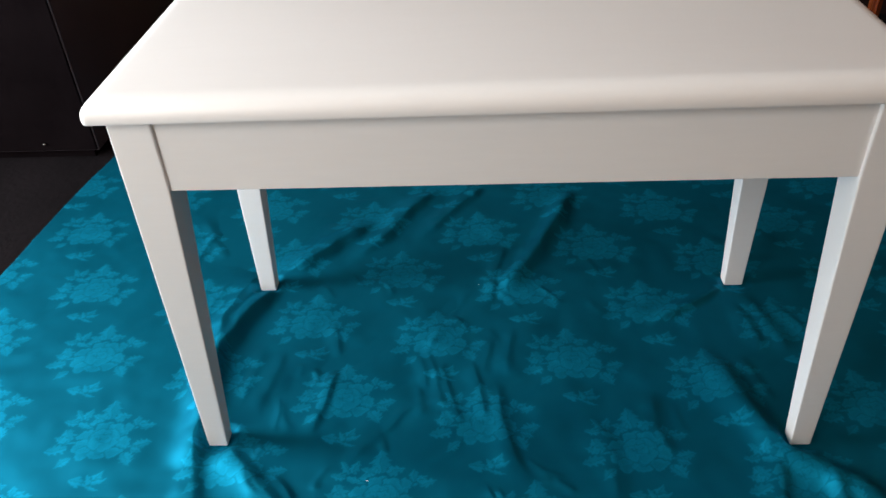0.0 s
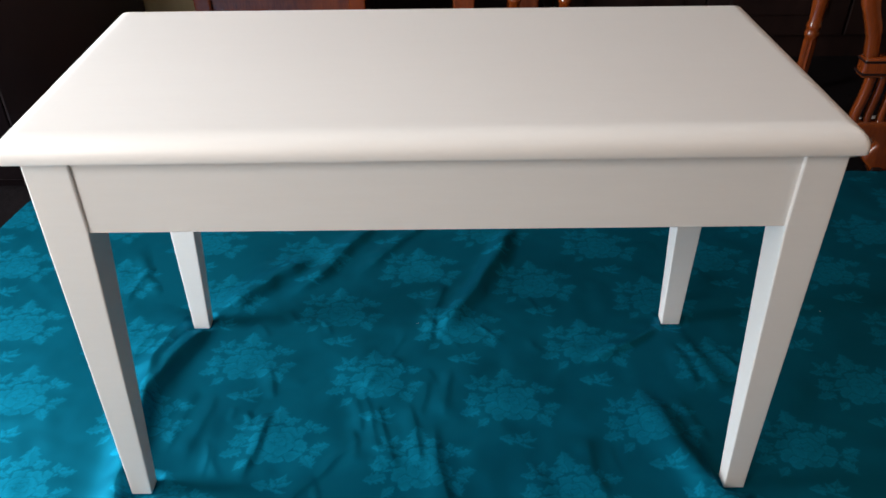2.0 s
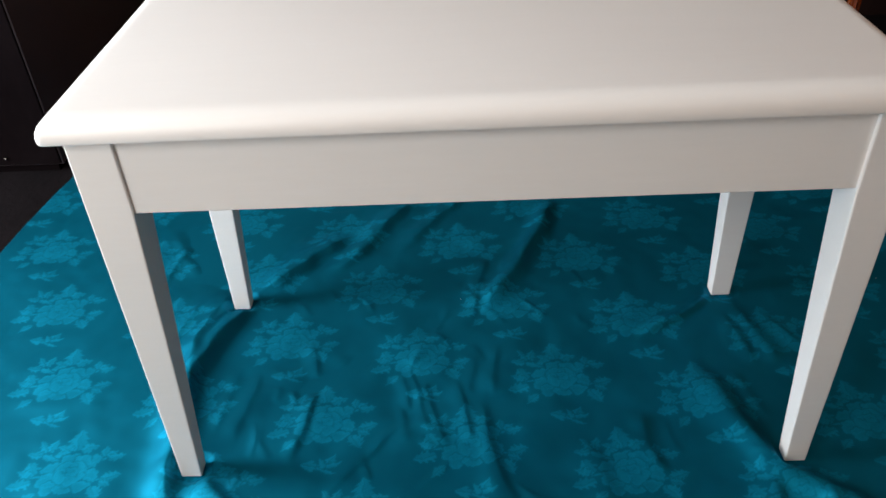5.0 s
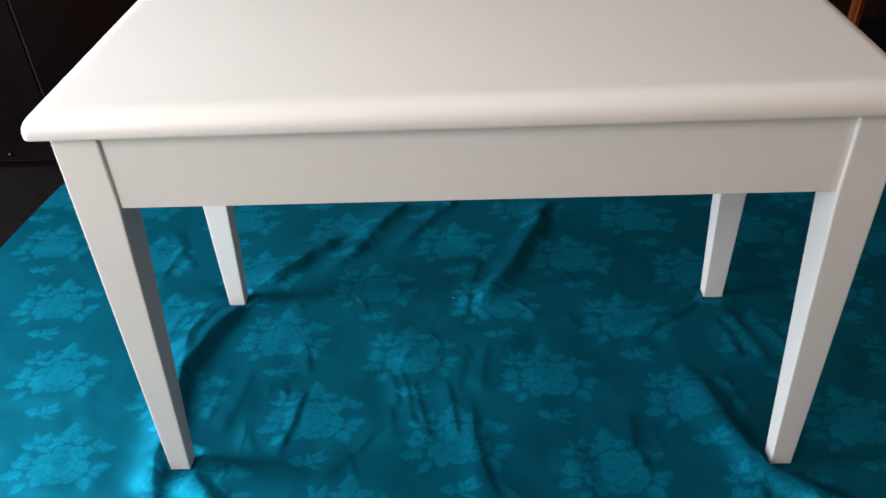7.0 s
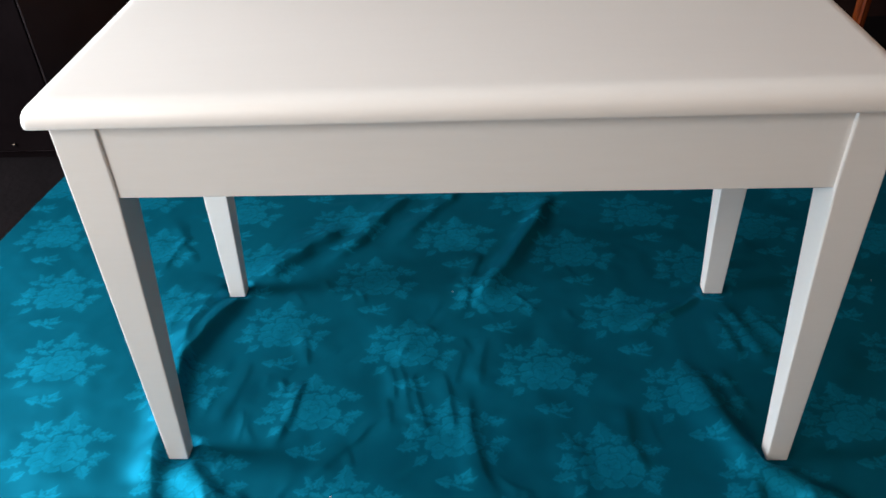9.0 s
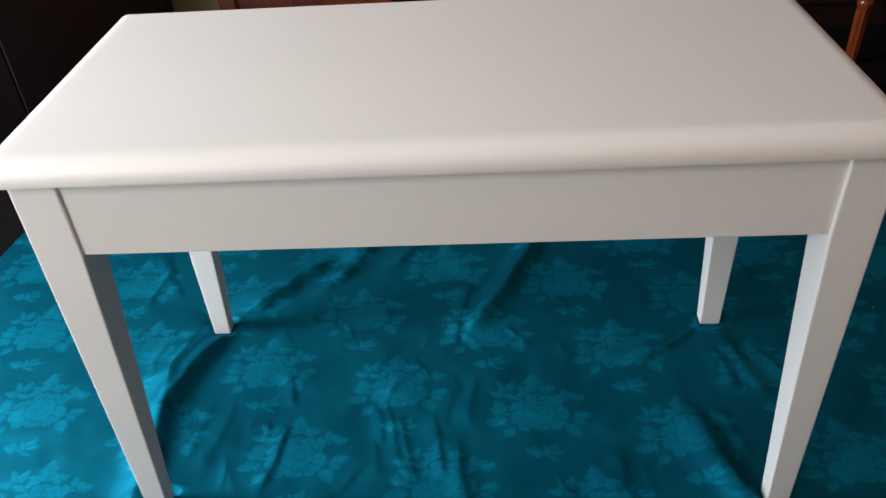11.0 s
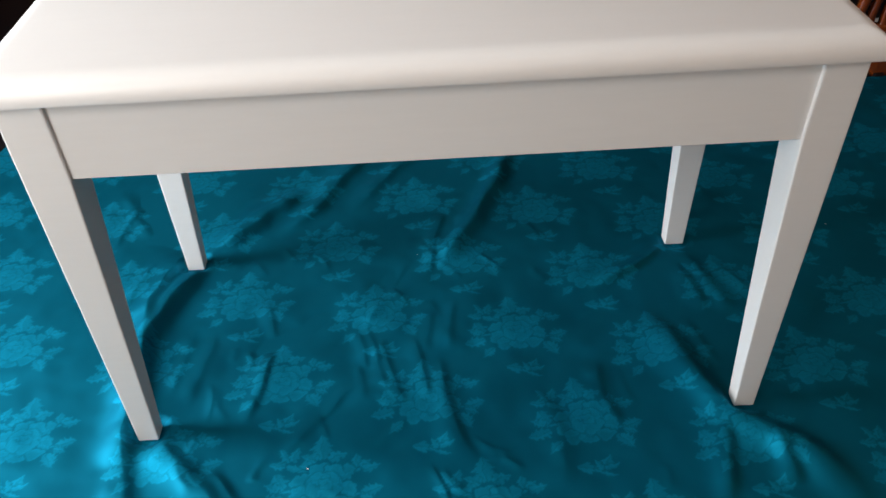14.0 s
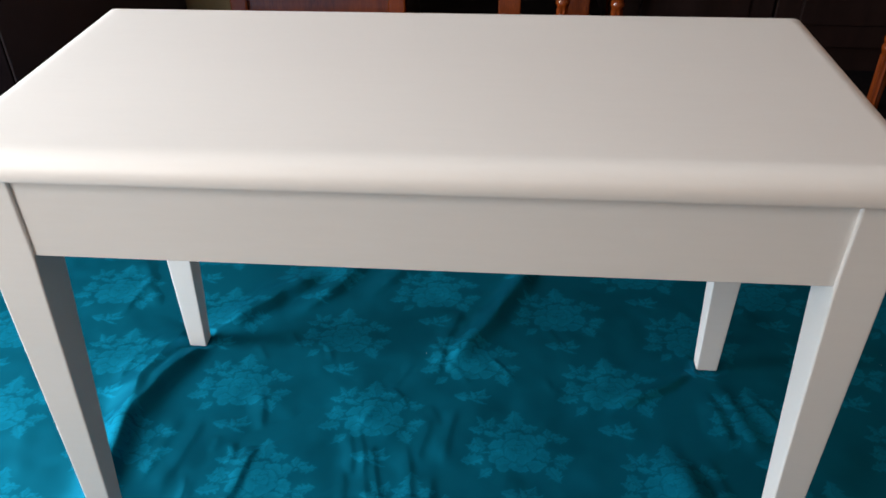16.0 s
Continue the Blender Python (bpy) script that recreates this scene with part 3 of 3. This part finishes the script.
def turned_table(label, at, turn, half_x, half_y, top_z, group):
    global LEG_MESH
    table = thing("side_table", label, "table", at, turn, group=group)
    for x in (-half_x, half_x):
        for y in (-half_y, half_y):
            if LEG_MESH is None:
                ob = part("leg", turned(POST, 32, 8, (0.055, 0.20), 0.004), ORANGE_WOOD, table, smooth=True)
                LEG_MESH = ob.data
            else:
                ob = new("leg", LEG_MESH)
                ob.parent = table
            ob.location = (x, y, 0)
            tagged(ob, "turned and fluted leg")
    for y in (-half_y, half_y):
        part("rail", box(-half_x + 0.02, y - 0.012, 0.47, half_x - 0.02, y + 0.012, top_z, 0.002), ORANGE_WOOD, table)
    for x in (-half_x, half_x):
        part("rail", box(x - 0.012, -half_y + 0.02, 0.47, x + 0.012, half_y - 0.02, top_z, 0.002), ORANGE_WOOD, table)
    part("tabletop", box(-half_x - 0.05, -half_y - 0.05, top_z, half_x + 0.05, half_y + 0.05, top_z + 0.022, 0.006), ORANGE_WOOD, table)
    return table


def corner_at(x, y, turn, half_x, half_y):
    """Where the middle stands when the near left leg stands at (x, y)."""
    m = Matrix.Rotation(radians(turn), 2) @ Vector((half_x, half_y))
    return (x + m.x, y + m.y, -0.004)


turned_table("amber varnished console table with turned fluted legs", corner_at(0.806, 0.85, -27, 0.30, 0.10), -27, 0.30, 0.10, 0.55, "turned tables")
turned_table("narrow amber varnished plant table with turned legs", corner_at(0.190, 1.09, -4, 0.060, 0.12), -4, 0.060, 0.12, 0.55, "turned tables")

# ---- dark sideboard and a box at the back ----
sideboard = thing("sideboard", "dark mahogany sideboard with panelled doors", "sideboard", (1.08, 1.24, -0.004))
part("plinth", box(-0.74, 0.02, 0.0, 0.74, 0.38, 0.06), DARK_WOOD, sideboard)
part("body", box(-0.76, 0.02, 0.06, 0.76, 0.40, 0.80, 0.004), DARK_WOOD, sideboard)
part("top", box(-0.78, -0.02, 0.80, 0.78, 0.42, 0.83, 0.006), DARK_WOOD, sideboard)
for k in range(4):
    x = -0.755 + 0.378 * k
    door = part("door", box(x + 0.003, 0.0, 0.065, x + 0.375, 0.02, 0.795, 0.003), DARK_WOOD, sideboard)
    part("panel", box(x + 0.06, -0.006, 0.12, x + 0.318, 0.0, 0.74, 0.004), DARK_WOOD, door)
carton = thing("cardboard_box", "plain khaki cardboard box standing on the floor", "box", (-0.732, 1.45, -0.004))
part("box_body", box(-0.15, 0.0, 0.0, 0.15, 0.26, 0.30, 0.003), KHAKI, carton)
part("flap", box(-0.149, 0.001, 0.300, 0.149, 0.129, 0.304), KHAKI, carton)
part("flap", box(-0.149, 0.131, 0.300, 0.149, 0.259, 0.304), KHAKI, carton)

# ---- low stool between the plant table and the sideboard ----
stool = thing("wooden_stool", "dark red polished wooden stool with square legs", "stool", (0.148, 1.20, -0.004))
for x in (-0.076, 0.082):
    for y in (-0.03, 0.03):
        part("leg", box(x - 0.026, y - 0.026, 0.0, x + 0.026, y + 0.026, 0.40, 0.004), RED_WOOD, stool)
part("stretcher", box(-0.05, -0.008, 0.05, 0.056, 0.008, 0.085, 0.002), RED_WOOD, stool)
part("seat", box(-0.125, -0.075, 0.40, 0.13, 0.075, 0.43, 0.006), RED_WOOD, stool)

# ---- carved rack ----
rack = thing("magazine_rack", "amber varnished wooden rack with pierced vase-shaped splat", "rack", (0.921, 0.632, -0.004))


def bar(pts, w, d, y0=0.0):
    """A flat bar along points in the x-z plane, with eased edges."""
    rs = []
    p = [Vector((a, b)) for a, b in pts]
    for i, q in enumerate(p):
        t = (p[min(i + 1, len(p) - 1)] - p[max(i - 1, 0)]).normalized()
        n = Vector((-t.y, t.x))
        ww = w[i] if isinstance(w, (list, tuple)) else w
        ring = []
        for a, b in ((-1, -0.6), (-0.7, -1), (0.7, -1), (1, -0.6), (1, 0.6), (0.7, 1), (-0.7, 1), (-1, 0.6)):
            ring.append((q.x + n.x * a * ww / 2, y0 + b * d / 2, q.y + n.y * a * ww / 2))
        rs.append(ring)
    return loft(rs)


for s in (-1, 1):
    part("side_bar", bar(curve([(s * 0.090, 0.098), (s * 0.094, 0.126), (s * 0.088, 0.165), (s * 0.085, 0.212)]), 0.017, 0.018), ORANGE_WOOD, rack, smooth=True)
    part("side_bar", bar(curve([(s * 0.099, 0.245), (s * 0.108, 0.295), (s * 0.128, 0.345), (s * 0.152, 0.43)]), [0.024] * 6 + [0.028] * 6 + [0.032] * 7, 0.020), ORANGE_WOOD, rack, smooth=True)
    part("slat", bar(curve([(s * 0.058, 0.245), (s * 0.066, 0.295), (s * 0.084, 0.345), (s * 0.106, 0.43)]), 0.024, 0.016), ORANGE_WOOD, rack, smooth=True)
part("slat", bar(curve([(0.0, 0.245), (0.0, 0.30), (0.0, 0.43)]), 0.034, 0.016), ORANGE_WOOD, rack, smooth=True)
for k in (-2.5, -1.5, -0.5, 0.5, 1.5, 2.5):
    part("slat", bar(curve([(k * 0.0262, 0.098), (k * 0.0272, 0.126), (k * 0.0256, 0.165), (k * 0.0246, 0.212)]), 0.0145, 0.016), ORANGE_WOOD, rack, smooth=True)
band = part("band", box(-0.113, -0.016, 0.206, 0.113, 0.016, 0.247, 0.007, 3), ORANGE_WOOD, rack, smooth=True)
# dark strips, slightly proud, mark the band's two grooves
for z in (0.2125, 0.237):
    part("groove", box(-0.1142, -0.0172, z, 0.1142, 0.0172, z + 0.0045, 0.001), DARK_WOOD, band, "thin dark raised strip round the band")
part("splat_base", loft([rounded_rect(w, d, d * 0.8, z) for z, w, d in ((0.0, 0.030, 0.012), (0.012, 0.036, 0.012), (0.026, 0.050, 0.012), (0.036, 0.052, 0.012), (0.048, 0.046, 0.012), (0.058, 0.036, 0.012), (0.066, 0.038, 0.012), (0.078, 0.054, 0.012), (0.090, 0.074, 0.012), (0.100, 0.092, 0.0115), (0.108, 0.100, 0.010), (0.112, 0.0985, 0.008))]), ORANGE_WOOD, rack, smooth=True)
part("top_rail", box(-0.18, -0.014, 0.427, 0.18, 0.014, 0.46, 0.005), ORANGE_WOOD, rack)
for s in (-1, 1):
    part("foot", box(s * 0.020 - 0.010, -0.018, 0.0, s * 0.020 + 0.010, 0.018, 0.013, 0.003), DARK_WOOD, rack, "dark stained block foot")

card = thing("card_box", "small pale grey card box lying behind the rack", "box", (0.90, 0.72, -0.004), 14)
part("box_body", box(-0.07, -0.03, 0.0, 0.07, 0.03, 0.045, 0.002), PALE, card)
part("lid", box(-0.072, -0.032, 0.045, 0.072, 0.032, 0.060, 0.002), PALE, card)

skirting = structure("baseboard", box(X0, Y1 - 0.018, -0.004, X1, Y1, 0.14, 0.003), KHAKI, "khaki painted skirting board", "baseboard")


# ---- lint on the cloth ----
lint = bmesh.new()
for k, (x, y) in enumerate([(-0.166, -0.220), (0.606, 0.172), (-0.030, 0.150)]):
    z = float(cloth_height(np.array([x]), np.array([y]))[0])
    bmesh.ops.create_icosphere(lint, subdivisions=1, radius=1.0, matrix=pose(x, y, z + 0.0006, 20 * k, 35 * k, 50 * k) @ Matrix.Diagonal((0.0015 - 0.0002 * k, 0.0008, 0.0005, 1)))
tagged(part("lint", lint, LINT, None, "tiny white specks of lint lying on the teal cloth"), category="lint", kind="stuff")
